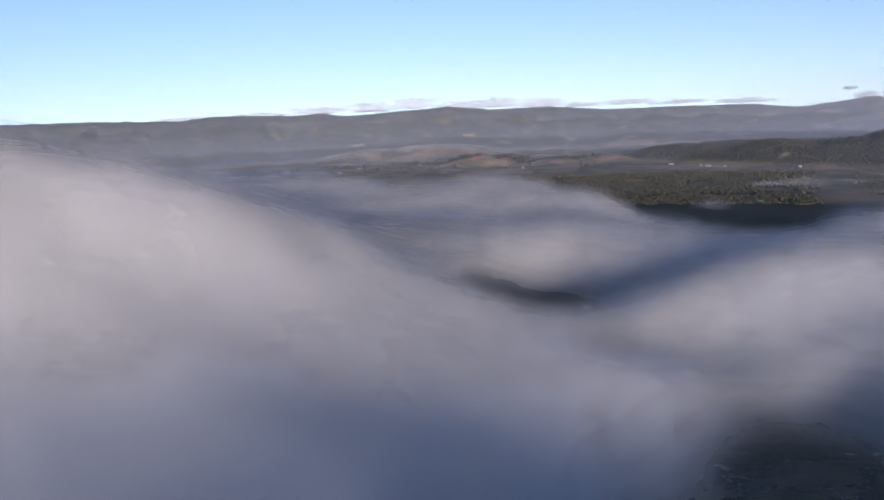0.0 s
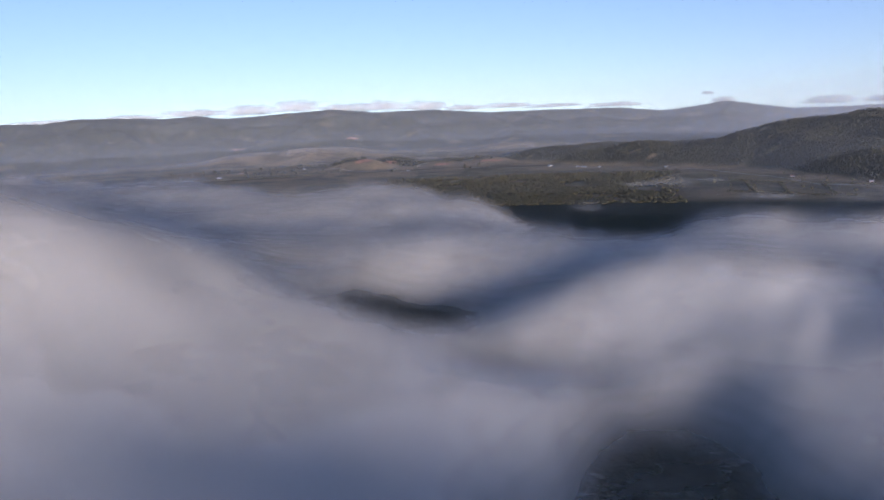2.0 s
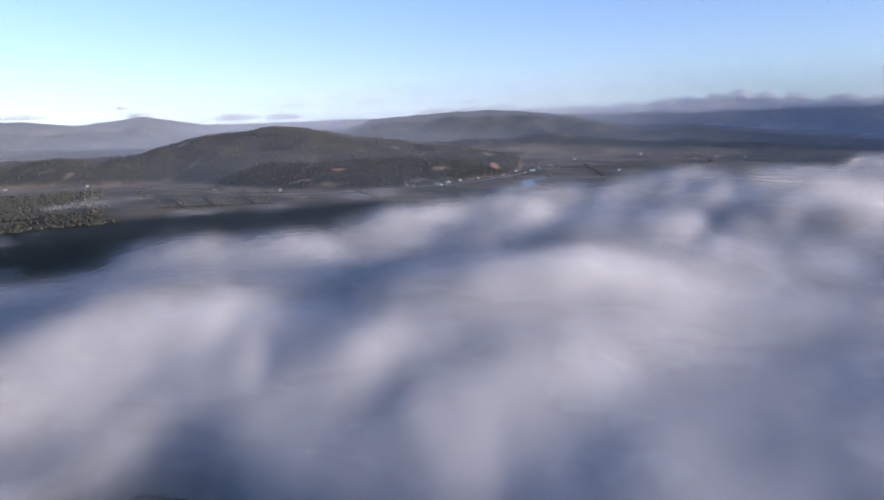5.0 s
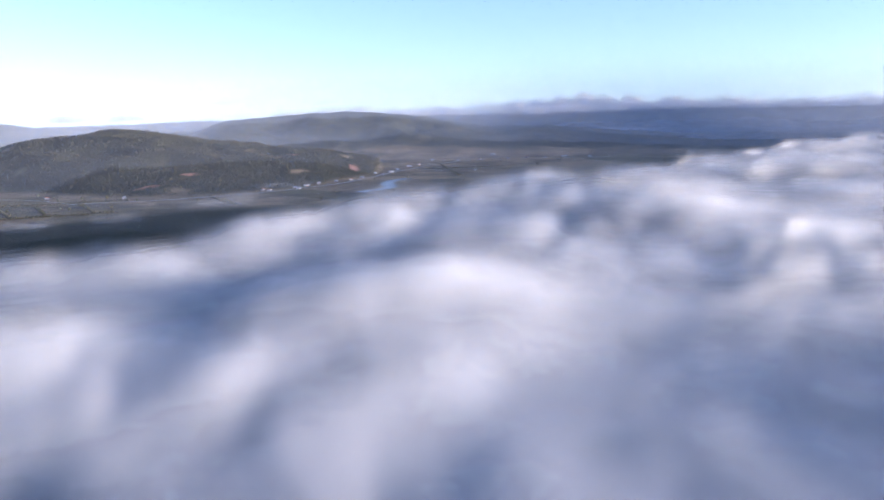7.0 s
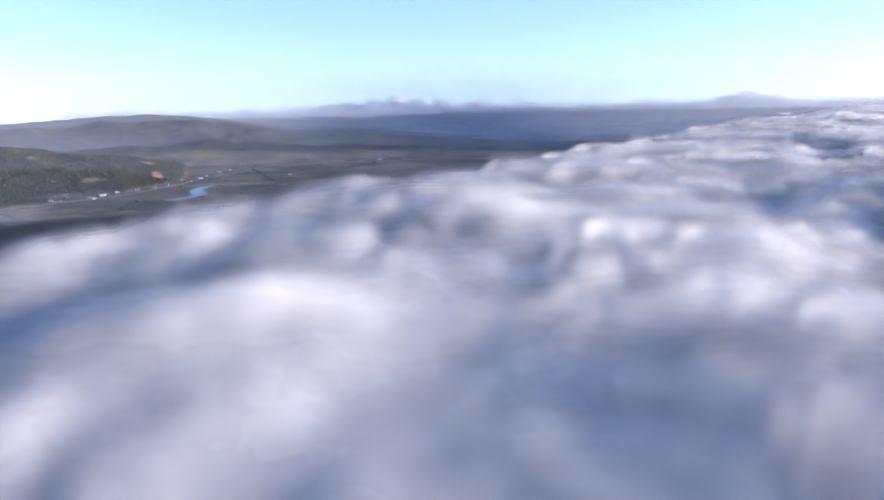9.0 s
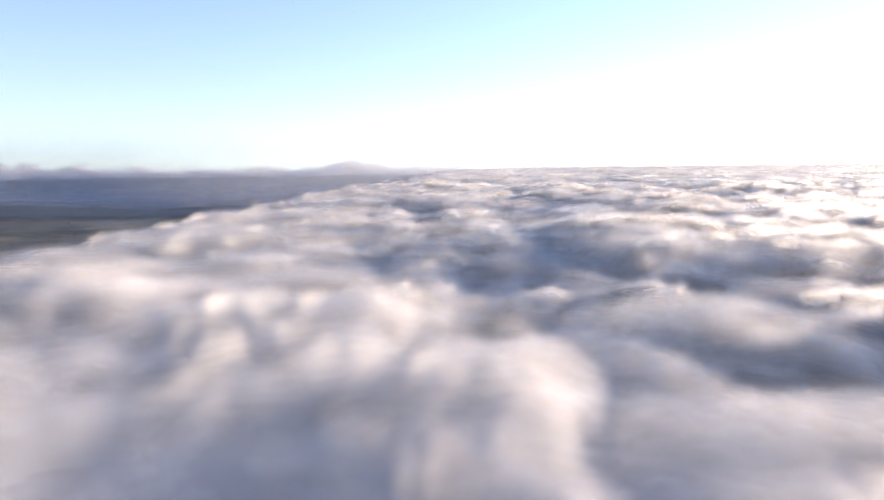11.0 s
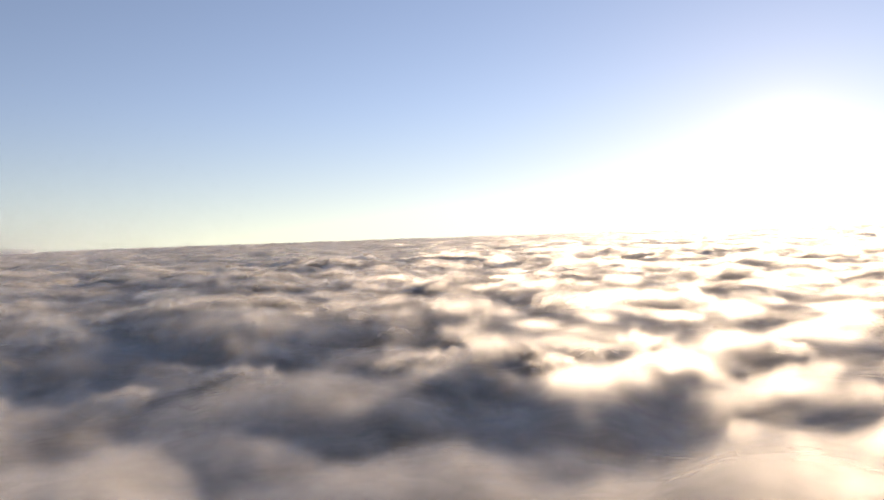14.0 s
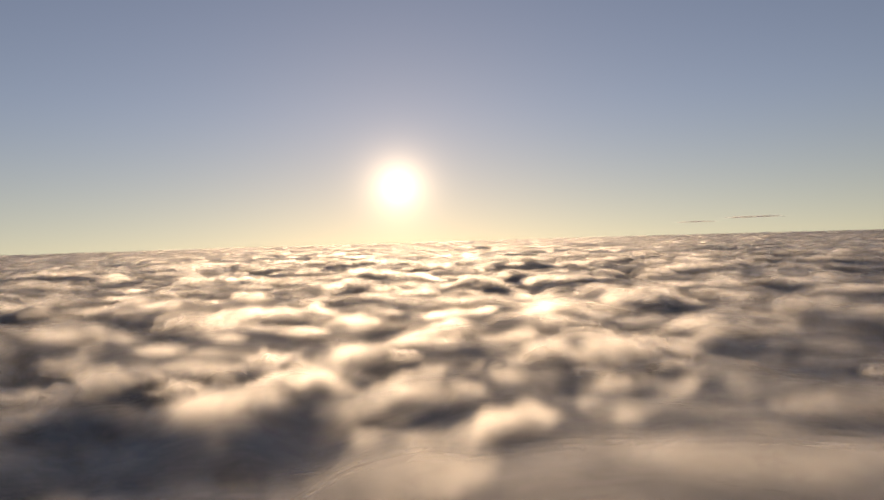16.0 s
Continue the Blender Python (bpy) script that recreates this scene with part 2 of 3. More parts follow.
def sheet_mesh(name, verts, quads, mat, attributes=(), shade=True):
    me = bpy.data.meshes.new(name)
    me.vertices.add(len(verts))
    me.vertices.foreach_set("co", np.ascontiguousarray(verts, np.float32).ravel())
    k = quads.shape[1]
    me.loops.add(quads.size)
    me.loops.foreach_set("vertex_index", np.ascontiguousarray(quads, np.int32).ravel())
    me.polygons.add(len(quads))
    me.polygons.foreach_set("loop_start", np.arange(0, quads.size, k, dtype=np.int32))
    me.polygons.foreach_set("use_smooth", np.full(len(quads), shade))
    me.update(calc_edges=True)
    for key, values in attributes:
        a = me.attributes.new(key, "FLOAT", "POINT")
        a.data.foreach_set("value", np.ascontiguousarray(values, np.float32).ravel())
    me.materials.append(mat)
    return me


def grid_quads(rows, cols, wrap=False):
    i, j = np.meshgrid(np.arange(rows - 1), np.arange(cols if wrap else cols - 1), indexing="ij")
    n = (j + 1) % cols
    return np.stack([i * cols + j, i * cols + n, (i + 1) * cols + n, (i + 1) * cols + j], -1).reshape(-1, 4)


def rings(start, end, least, growth):
    r = [start]
    while r[-1] < end:
        r.append(r[-1] + max(least, r[-1] * growth))
    return np.array(r)


def along(pairs):
    a = np.array(pairs, float)
    return a[:, 0], a[:, 1]


def bearing_of(x, y):
    return (np.degrees(np.arctan2(x, y)) + 100) % 360 - 100


# ---- the valley and its hills ----
EYE = 165.0
HILL_CREST = [(14, -4.2), (15.3, -3.43), (17, -3.09), (20.7, -2.96), (23.4, -2.86), (27, -2.88), (31, -2.95), (33.2, -2.24), (36.3, -1.67), (39, -1.5),
              (41.4, -1.19), (44.4, -1.54), (47.7, -2.1), (50.6, -2.5), (54.3, -2.95), (57.2, -3.4), (59.7, -4.0), (60.6, -4.4), (61.6, -5.2)]
HILL_BACK = [(14, 2500), (21, 2290), (31, 2150), (34, 2250), (41.4, 2300), (48, 2200), (54, 2020), (61, 1960)]
HILL_FOOT = [(14, 2400), (21, 2135), (27, 2000), (34, 1905), (38, 1690), (43, 1560), (48, 1520), (52, 1545), (56, 1600), (60, 1790), (62, 1930)]
FAR_CREST = [(-100, 0.9), (-40, 0.8), (-26.4, 0.74), (-19.7, 0.54), (-17.4, 0.8), (-11.4, 0.57), (-9.2, 0.65), (-7.1, 0.37), (-4.5, 0.47), (-2.7, 0.57), (1, 0.72),
             (4.6, 0.37), (9.6, 0.35), (13.2, -0.02), (19, -0.06), (24, -0.15), (27.2, -0.5), (29.5, -0.28), (31.8, 0.0), (34, -0.37), (36.3, -0.73),
             (43.4, -0.72), (47.3, -0.62), (52, -0.8), (60, -0.7), (70, -0.75), (82, -0.7), (95, -0.8), (108, -0.8), (118, -0.9)]
FAR_FOOT = [(-100, 3300), (-27, 3400), (-7, 3500), (2, 3400), (10, 3400), (16, 3300), (30, 3500), (60, 4100), (118, 4200)]
EAST_CREST = [(44, -2.2), (46.6, -1.6), (49, -0.75), (51.4, -0.6), (55.3, -0.4), (58.4, -0.3), (61, -0.45), (64.5, -0.85), (66.3, -1.16), (69.3, -1.7), (74.7, -1.75), (78.5, -2.1),
              (84.3, -2.6), (91, -3.05), (95, -3.3), (100, -3.6)]
EAST_FOOT = [(44, 2700), (60, 2350), (70, 2300), (87, 2400), (100, 2500)]


def ridge(b, r, crest, foot, back, fall):
    """Height of a range: crest and foot by bearing."""
    bs, el = along(crest)
    top = EYE + back * np.tan(np.radians(np.interp(b, bs, el)))
    fb, fr = along(foot)
    foot_r = np.interp(b, fb, fr)
    rise = np.clip((r - foot_r) / np.maximum(back - foot_r, 50), 0, 1)
    rise = np.where(r <= back, np.sin(rise * np.pi / 2) ** 1.15, np.cos(np.clip((r - back) / fall, 0, 1) * np.pi / 2))
    inside = smooth(b, bs[0] - 1.5, bs[0]) * (1 - smooth(b, bs[-1], bs[-1] + 1.5))
    return np.maximum(top, 0) * rise * inside


def land(x, y):
    b, r = bearing_of(x, y), np.hypot(x, y)
    hb, hr = along(HILL_BACK)
    gully = np.abs(fractal(x / 230, y / 230, 11, 4, 0.55))
    hill = ridge(b, r, HILL_CREST, HILL_FOOT, np.interp(b, hb, hr), 500.0)
    far = ridge(b, r, FAR_CREST, FAR_FOOT, 4600.0, 900.0)
    east = ridge(b, r, EAST_CREST, EAST_FOOT, 3350.0, 700.0)
    hill = hill * (1.10 - 0.62 * gully * (1 - 0.55 * smooth(hill, 40, 110)))
    far = far * (1.06 - 0.75 * np.abs(fractal(x / 520, y / 520, 23, 4, 0.55)) * (1 - smooth(r, 4150, 4550)))
    east = east * (1.05 - 0.7 * np.abs(fractal(x / 420, y / 420, 31, 4, 0.55)) * (1 - smooth(r, 2950, 3300)))
    crown = fractal(x / 45, y / 45, 37, 3, 0.6)
    far, east = far + 8 * crown * smooth(far, 20, 120), east + 8 * crown * smooth(east, 20, 100)
    knoll = 0 * x
    for kb, kr, size, high in ((3.0, 2420, 95, 30), (5.6, 2560, 80, 16), (9.7, 2380, 80, 14), (13.4, 2380, 110, 17), (-4.5, 3300, 260, 38), (-0.5, 3350, 300, 45)):
        p = place(kb, kr)
        knoll = np.maximum(knoll, high * np.exp(-(((x - p.x) ** 2 + (y - p.y) ** 2) / size**2) ** 1.6))
    flat = 1.6 * fractal(x / 160, y / 160, 41, 3)
    return np.maximum(np.maximum(hill, knoll), np.maximum(far, east)) + flat


def woods(x, y):
    """Where woodland stands, 0 to 1."""
    b, r = bearing_of(x, y), np.hypot(x, y)
    n = fractal(x / 120, y / 120, 51, 4)
    hb, hr = along(HILL_FOOT)
    on_hill = smooth(r, np.interp(b, hb, hr) - 10, np.interp(b, hb, hr) + 40) * (1 - smooth(r, 2350, 2550)) * smooth(b, 13.5, 15) * (1 - smooth(b, 60.0, 61.5))
    copse = (smooth(b, 3.5, 7) * (1 - smooth(b, 26, 29)) * smooth(r, 1230, 1300) * (1 - smooth(r, 1720, 1900))) * smooth(n, -0.38, -0.15)
    near = (1 - smooth(r, 1230, 1330)) * smooth(n, -0.9, -0.45)
    ranges = smooth(r, 3350, 3500) * (0.55 + 0.45 * smooth(n, -0.8, -0.1))
    east = smooth(b, 46, 48) * smooth(r, 2450, 2600) * (0.5 + 0.5 * smooth(n, -0.85, -0.2))
    knolls = 0 * x
    for kb, kr, size in ((2.2, 2440, 70), (5.8, 2560, 80), (8.0, 2480, 90), (10.8, 2420, 60), (12.0, 2450, 60)):
        p = place(kb, kr)
        knolls = np.maximum(knolls, np.exp(-((x - p.x) ** 2 + (y - p.y) ** 2) / size**2))
    return np.clip(np.maximum.reduce([on_hill * smooth(n, -0.75, -0.35), copse, near, ranges, east, smooth(knolls, 0.3, 0.6)]), 0, 1)


BARE = [(3.6, 2395, 26, 30), (3.0, 2370, 22, 16), (5.4, 2500, 26, 20), (9.7, 2310, 24, 18), (13.8, 2310, 48, 16), (46.2, 1700, 16, 14), (43.2, 1640, 26, 9), (54.2, 1900, 24, 10),
        (58.9, 1830, 14, 26), (56.7, 1592, 14, 8), (-6.5, 3720, 40, 30), (2.5, 3700, 30, 20)]


def bare_earth(x, y):
    out = 0 * x
    n = fractal(x / 22, y / 22, 61, 3)
    for kb, kr, wide, deep in BARE:
        p = place(kb, kr)
        c, s = math.cos(radians(kb)), math.sin(radians(kb))
        across, ahead = (x - p.x) * c - (y - p.y) * s, (x - p.x) * s + (y - p.y) * c
        out = np.maximum(out, smooth(1.0 - np.sqrt((across / wide) ** 2 + (ahead / deep) ** 2) + 0.6 * n, 0.0, 0.3))
    return out


bearings = np.radians(np.concatenate([np.arange(-45, 118, 0.27), np.arange(118, 315, 2.5)]))
radii = np.concatenate([np.linspace(0.05, 1100, 24), rings(1120, 2600, 9, 0.005), rings(2625, 4950, 22, 0.006)])
rr, bb = np.meshgrid(radii, bearings, indexing="ij")
gx, gy = rr * np.sin(bb), rr * np.cos(bb)
gz = land(gx, gy)
ground = new("ground", sheet_mesh("ground", np.stack([gx, gy, gz], -1).reshape(-1, 3), grid_quads(len(radii), len(bearings), True), LAND,
                                  [("wood", woods(gx, gy)), ("bare", bare_earth(gx, gy))]))
tagged(ground, "brown valley floor with wooded hills and red earth scars", "ground", kind="structure")

# ---- the fog bank ----
FOG_EDGE = [(-180, -1.0), (-60, -1.0), (-30, -1.2), (-26, -1.6), (-23, -2.3), (-20, -3.3), (-14, -3.5), (-10, -3.7), (-6, -4.6), (-2, -5.5), (2, -5.1), (5, -5.0), (8, -5.6), (12, -6.5),
            (16, -7.5), (20, -7.5), (24, -9.2), (28, -9.6), (33, -8.6), (37, -9.2), (41, -9.0), (46, -8.3), (50, -8.0), (55, -7.9), (58, -7.0), (61, -6.3), (66, -6.6),
            (70, -5.5), (74, -5.0), (78, -5.2), (82, -4.6), (86, -4.0), (91, -3.6), (95, -2.9), (101, -2.1), (107, -1.35), (112, -0.5), (118, -0.25), (260, -0.25)]
FOG_TOP = 141.0
# holes in the bank: bearing, distance, half length, half width, turn, how open
HOLES = [(5.5, 102, 14, 15, 30, 1.0), (29.0, 55, 9.5, 13, 25, 1.4), (17.0, 78, 15, 6, 40, 0.35), (-4.0, 125, 12, 8, 40, 0.45), (21.0, 176, 26, 14, 80, 0.6)]


def fog_edge(b):
    bs, el = along(FOG_EDGE)
    return (EYE - FOG_TOP) / np.tan(np.radians(-np.interp(b, bs, el)))


def lane_open(x, y):
    """How far the fog has parted over the dark ground, 0 to 1."""
    x, y = x + 9 * fractal(x / 40, y / 40, 85, 3), y + 9 * fractal(x / 40, y / 40, 88, 3)
    out = 0 * x
    for b, r, long, wide, turn, full in HOLES:
        p = place(b, r)
        c, s = math.cos(radians(turn)), math.sin(radians(turn))
        across, ahead = (x - p.x) * c - (y - p.y) * s, (x - p.x) * s + (y - p.y) * c
        # the long way runs from the far left towards the near right
        out = np.maximum(out, full * np.exp(-((ahead / wide) ** 2 + (across / long) ** 2)))
    return np.clip(out, 0, 1)


def drawn_out(x, y):
    """Places along and across the wind, stirred by eddies."""
    c, s = math.cos(radians(28)), math.sin(radians(28))
    u, v = x * c - y * s, x * s + y * c
    wx, wy = fractal(u / 70, v / 70, 91, 3), fractal(u / 70 + 40, v / 70, 95, 3)
    u, v = u + 15 * wx, v + 15 * wy
    return u + 3 * fractal(u / 17, v / 17, 96, 2), v + 3 * fractal(u / 17, v / 17, 98, 2)


def billow(u, v, seed):
    """Round heads with creases between, about -0.5 to 0.6."""
    return 0.55 * domes(u, v, seed) + 0.9 * np.sqrt(fractal(u * 0.55, v * 0.55, seed + 3, 2, 0.45) ** 2 + 0.003) - 0.62


def fog_rolls(x, y, u, v):
    """Height of the fog's great rolls, and how thick it stands, 0 to 1."""
    b, r = bearing_of(x, y), np.hypot(x, y)
    z = FOG_TOP + 4 * fractal(u / 380, v / 260, 101, 2) + (5.0 + 3.0 * smooth(b, 80, 122)) * billow(u / 120, v / 88, 105)
    # the bank stands a little higher on the sunward side; a broad head is added behind the start to shade the near fog
    z = z + 3 * smooth(-y, -15, 45) + 6 * np.exp(-(((x + 22) / 50) ** 2 + ((y + 50) / 30) ** 2))
    # high shoulders and broad heads
    for kb, kr, size, high in ((-37, 118, 54, 20), (-24, 95, 26, 3), (29, 106, 19, 5), (60, 95, 34, 4), (75, 190, 60, 4)):
        p = place(kb, kr)
        z = z + high * np.exp(-((x - p.x) ** 2 + (y - p.y) ** 2) / size**2)
    inside = 1.07 * fog_edge(b) - r
    scale = np.clip(fog_edge(b) / 200, 0.6, 3.0)
    rough = 24 * scale * fractal(x / 60, y / 60, 121, 4, 0.55)
    edge = smooth(inside + rough, -42 * scale, 8 * scale)
    slope = smooth(inside + rough, -50 * scale, 25 * scale)
    lane = lane_open(x, y)
    z = z - 12 * (1 - slope) ** 1.5 - 6 * lane
    # a torn, thin skirt hangs beyond the edge
    torn = smooth(fractal(x / 90, y / 90, 127, 4, 0.6), -0.25, 0.4)
    skirt = smooth(inside + 2 * rough, -190 * scale, 0) * torn * 0.8
    return z, np.maximum(edge, skirt) * (1 - lane)


def fog_heads(u, v, b, r, rolls):
    """The rounded heads on the rolls, and the small ones on those."""
    side = smooth(b, 90, 145)
    middle = billow(u / (56 - 12 * side), v / 36, 109)
    small = billow(u / 16, v / 13, 113)
    fine = billow(u / 6.5, v / 5.8, 117)
    crest = 0.45 + 0.55 * smooth(middle, -0.35, 0.3)
    return ((4.4 + 2.2 * side + 1.0 * smooth(r, 150, 300) * side) * middle, ((1.9 + 2.0 * side) * small * (1 - smooth(r, 700, 1500))
                                          + (0.7 + 0.6 * side) * fine * (1 - smooth(r, 140, 300))) * crest)


def fog_sheets(radii, spokes, count, first, last):
    """Nested skins under the upper side of the bank; the shader thins the outer ones."""
    rr, bb = np.meshgrid(radii, spokes, indexing="ij")
    x, y = rr * np.sin(bb), rr * np.cos(bb)
    b = bearing_of(x, y)
    u, v = drawn_out(x, y)
    rolls, thick = fog_rolls(x, y, u, v)
    middle, small = fog_heads(u, v, b, rr, rolls)
    quads = grid_quads(len(radii), len(spokes), True)
    keep = thick.ravel()[quads].max(1) > 0.05
    side = smooth(b, 75, 125)
    soft = (7.5 - 2.3 * side) * (1 + 0.8 * smooth(rr, 300, 1200))
    rag = (2.6 + 1.6 * smooth(b, 10, 60) + 2.0 * smooth(b, 80, 140)) * (0.35 + 0.65 * smooth(rr, 35, 120))
    verts, faces, deep, hold = [], [], [], []
    for k in range(count):
        d = k / (count - 1)
        zz = rolls + middle * (1 - 0.15 * d) + small * (1 - 0.5 * d) - soft * (d - 0.35)
        verts.append(np.stack([x, y, zz], -1).reshape(-1, 3))
        faces.append(quads[keep] + k * x.size)
        deep.append(np.full(x.size, -0.15 + 1.75 * d))
        hold.append(((first + (last - first) * d) * (0.75 + 0.25 * side) + 0.3 * smooth(rr, 180, 600) * smooth(b, 80, 140)).ravel())
    return tuple(np.concatenate(q) for q in (verts, faces, deep, hold, [thick.ravel()] * count, [rag.ravel()] * count))


near_spokes = np.radians(np.concatenate([np.arange(-38, 212, 0.6), np.arange(212, 322, 2.5)]))
far_spokes = np.radians(np.concatenate([np.arange(-38, 80, 2.0), np.arange(80, 212, 0.5), np.arange(212, 322, 2.5)]))
pieces = [fog_sheets(np.concatenate([[0.05, 4.0], rings(8, 905, 1.0, 0.015)]), near_spokes, 10, 0.2, 0.5),
          fog_sheets(rings(900, 4900, 2.0, 0.010), far_spokes, 3, 0.5, 0.9)]


def under_mist(radii, spokes):
    """Thin mist that hangs lower down, over the dark ground in the gaps and past the edge."""
    rr, bb = np.meshgrid(radii, spokes, indexing="ij")
    x, y = rr * np.sin(bb), rr * np.cos(bb)
    b = bearing_of(x, y)
    scale = np.clip(fog_edge(b) / 200, 0.6, 3.0)
    thick = 0.85 * smooth(fog_edge(b) - rr + 60 * fractal(x / 110, y / 110, 131, 3), -230 * scale, 40)
    quads = grid_quads(len(radii), len(spokes), True)
    keep = thick.ravel()[quads].max(1) > 0.05
    one = np.ones(x.size)
    z = FOG_TOP - 19 + 5 * fractal(x / 80, y / 80, 133, 3)
    return np.stack([x, y, z], -1).reshape(-1, 3), quads[keep], 0.8 * one, 0.34 * one, thick.ravel(), 3.0 * one


pieces.append(under_mist(np.concatenate([[0.05], rings(10, 905, 5.0, 0.03)]), np.radians(np.arange(-38, 322, 2.0))))


def unit_ball(rows, cols):
    e, a = np.linspace(-np.pi / 2, np.pi / 2, rows), np.linspace(0, 2 * np.pi, cols, endpoint=False)
    ee, aa = np.meshgrid(e, a, indexing="ij")
    return (np.cos(ee) * np.cos(aa)).ravel(), (np.cos(ee) * np.sin(aa)).ravel(), np.sin(ee).ravel(), grid_quads(rows, cols, True)


def fog_puffs(r_lo, r_hi, b_lo, b_hi, gap, small, large, rows, cols, shells, seed):
    """Rounded lumpy heads of vapour that boil up through the bank, each of nested thinning hulls."""
    g = np.random.RandomState(seed)
    n = int(2 * r_hi / gap)
    ix, iy = np.meshgrid(np.arange(n), np.arange(n), indexing="ij")
    x = (ix.ravel() - n / 2 + g.uniform(-0.5, 0.5, n * n)) * gap
    y = (iy.ravel() - n / 2 + g.uniform(-0.5, 0.5, n * n)) * gap
    b, r = bearing_of(x, y), np.hypot(x, y)
    u, v = drawn_out(x, y)
    z, thick = fog_rolls(x, y, u, v)
    middle, _ = fog_heads(u, v, b, r, z)
    clump = fractal(u / (4.5 * gap), v / (3.5 * gap), seed + 3, 2) + g.uniform(-0.15, 0.15, n * n)
    ok = (r > r_lo) & (r < r_hi) & (b > b_lo) & (b < b_hi) & (thick > 0.45) & (clump > -0.12) & (g.rand(n * n) < smooth(b, 88, 122))
    x, y, z, thick, b, r, clump = (q[ok] for q in (x, y, z + middle, thick, b, r, clump))
    m = len(x)
    size = (small + (large - small) * g.rand(m) ** 1.6) * (0.75 + 0.6 * smooth(clump, -0.1, 0.5))
    ux, uy, uz, quads = unit_ball(rows, cols)
    shift = g.uniform(0, 200, (m, 1))
    lump = 0.74 + 0.7 * np.abs(fractal(1.5 * ux + shift, 1.5 * uy + 1.2 * uz - shift, seed + 7, 3, 0.55)) + 0.28 * perlin(0.9 * ux - shift, 0.9 * uz + shift + 0 * uy, seed + 8)
    long = g.uniform(1.0, 1.5, (m, 1))
    turn = np.radians(28 + g.uniform(-35, 35, (m, 1)))
    tall = (0.5 * (1 - 0.3 * smooth(r, 400, 1000)))[:, None] * g.uniform(0.75, 1.2, (m, 1))
    verts, faces, deep, hold, body = [], [], [], [], []
    for k in range(shells):
        d = k / (shells - 1)
        f = size[:, None] * lump * (1 - 0.5 * d)
        px, py = ux * f * long, uy * f
        verts.append(np.stack([x[:, None] + px * np.cos(turn) + py * np.sin(turn), y[:, None] - px * np.sin(turn) + py * np.cos(turn),
                               (z - 0.2 * size)[:, None] + np.where(uz > 0, 1.0, 0.5) * uz * f * tall], -1).reshape(-1, 3))
        faces.append((quads[None] + (np.arange(m) * len(ux))[:, None, None]).reshape(-1, 4) + k * m * len(ux))
        deep.append(np.full(m * len(ux), -0.1 + 1.1 * d))
        hold.append(np.repeat((0.12 + 0.22 * d) * (0.4 + 0.6 * smooth(b, 92, 125)), len(ux)))
        body.append(np.repeat(0.55 + 0.45 * smooth(thick, 0.45, 0.85), len(ux)))
    rag = np.repeat(2.6 + 2.2 * smooth(b, 80, 140), len(ux))
    return tuple(np.concatenate(q) for q in (verts, faces, deep, hold, body, [rag] * shells))


pieces += [fog_puffs(135, 170, 85, 212, 15.0, 7, 14, 10, 16, 7, 301), fog_puffs(170, 420, 85, 212, 24, 10, 22, 8, 12, 4, 311),
           fog_puffs(420, 1000, 85, 212, 44, 16, 34, 7, 10, 3, 321)]
starts = np.cumsum([0] + [len(p[0]) for p in pieces])
nf = np.concatenate([p[1] + s for p, s in zip(pieces, starts)])
nv, nd, nh, nk, ng = (np.concatenate([p[i] for p in pieces]) for i in (0, 2, 3, 4, 5))
fog_bank = new("fog_bank", sheet_mesh("fog_bank", nv, nf, FOG, [("depth", nd), ("hold", nh), ("thickness", nk), ("ragged", ng)]))
tagged(fog_bank, "soft white morning fog bank filling the valley", "fog", kind="stuff")
fog_bank.cycles.shadow_terminator_geometry_offset = 0.6

# ---- things in the valley ----
def part(name, bm, mat, parent, label=""):
    me = bpy.data.meshes.new(name)
    bm.to_mesh(me)
    bm.free()
    me.materials.append(mat)
    ob = new(name, me)
    ob.parent = parent
    return tagged(ob, label)


def block(size, at, turn=0.0, bevel=0.0):
    bm = bmesh.new()
    bmesh.ops.create_cube(bm, size=1.0, matrix=Matrix.LocRotScale(at, Euler((0, turn, 0)), size))
    if bevel:
        bmesh.ops.bevel(bm, geom=bm.edges[:], offset=bevel, segments=1, affect="EDGES")
    return bm


def height(x, y):
    return float(land(np.array([x], float), np.array([y], float))[0])


def ribbon(name, mat, line, width, lift, label, category, seed):
    """A road or a stream laid on the land along (bearing, distance) points."""
    pts = np.array([place(b, r)[:2] for b, r in line])
    seg = np.concatenate([[0], np.cumsum(np.hypot(*np.diff(pts, axis=0).T))])
    s = np.linspace(0, seg[-1], max(int(seg[-1] / 9), 8))
    x, y = np.interp(s, seg, pts[:, 0]), np.interp(s, seg, pts[:, 1])
    for _ in range(6):
        x[1:-1], y[1:-1] = (x[:-2] + 2 * x[1:-1] + x[2:]) / 4, (y[:-2] + 2 * y[1:-1] + y[2:]) / 4
    dx, dy = np.gradient(x), np.gradient(y)
    n = np.hypot(dx, dy)
    w = width * (1 + 0.5 * perlin(s / 40, 0 * s + 3.3, seed)) / 2
    across = np.linspace(-1, 1, 5)
    vx, vy = x[:, None] - (dy / n * w)[:, None] * across, y[:, None] + (dx / n * w)[:, None] * across
    vz = land(vx, vy) + lift
    ob = new(name, sheet_mesh(name, np.stack([vx, vy, vz], -1).reshape(-1, 3), grid_quads(len(s), 5)[:, ::-1], mat))
    return tagged(ob, label, category, kind="structure")


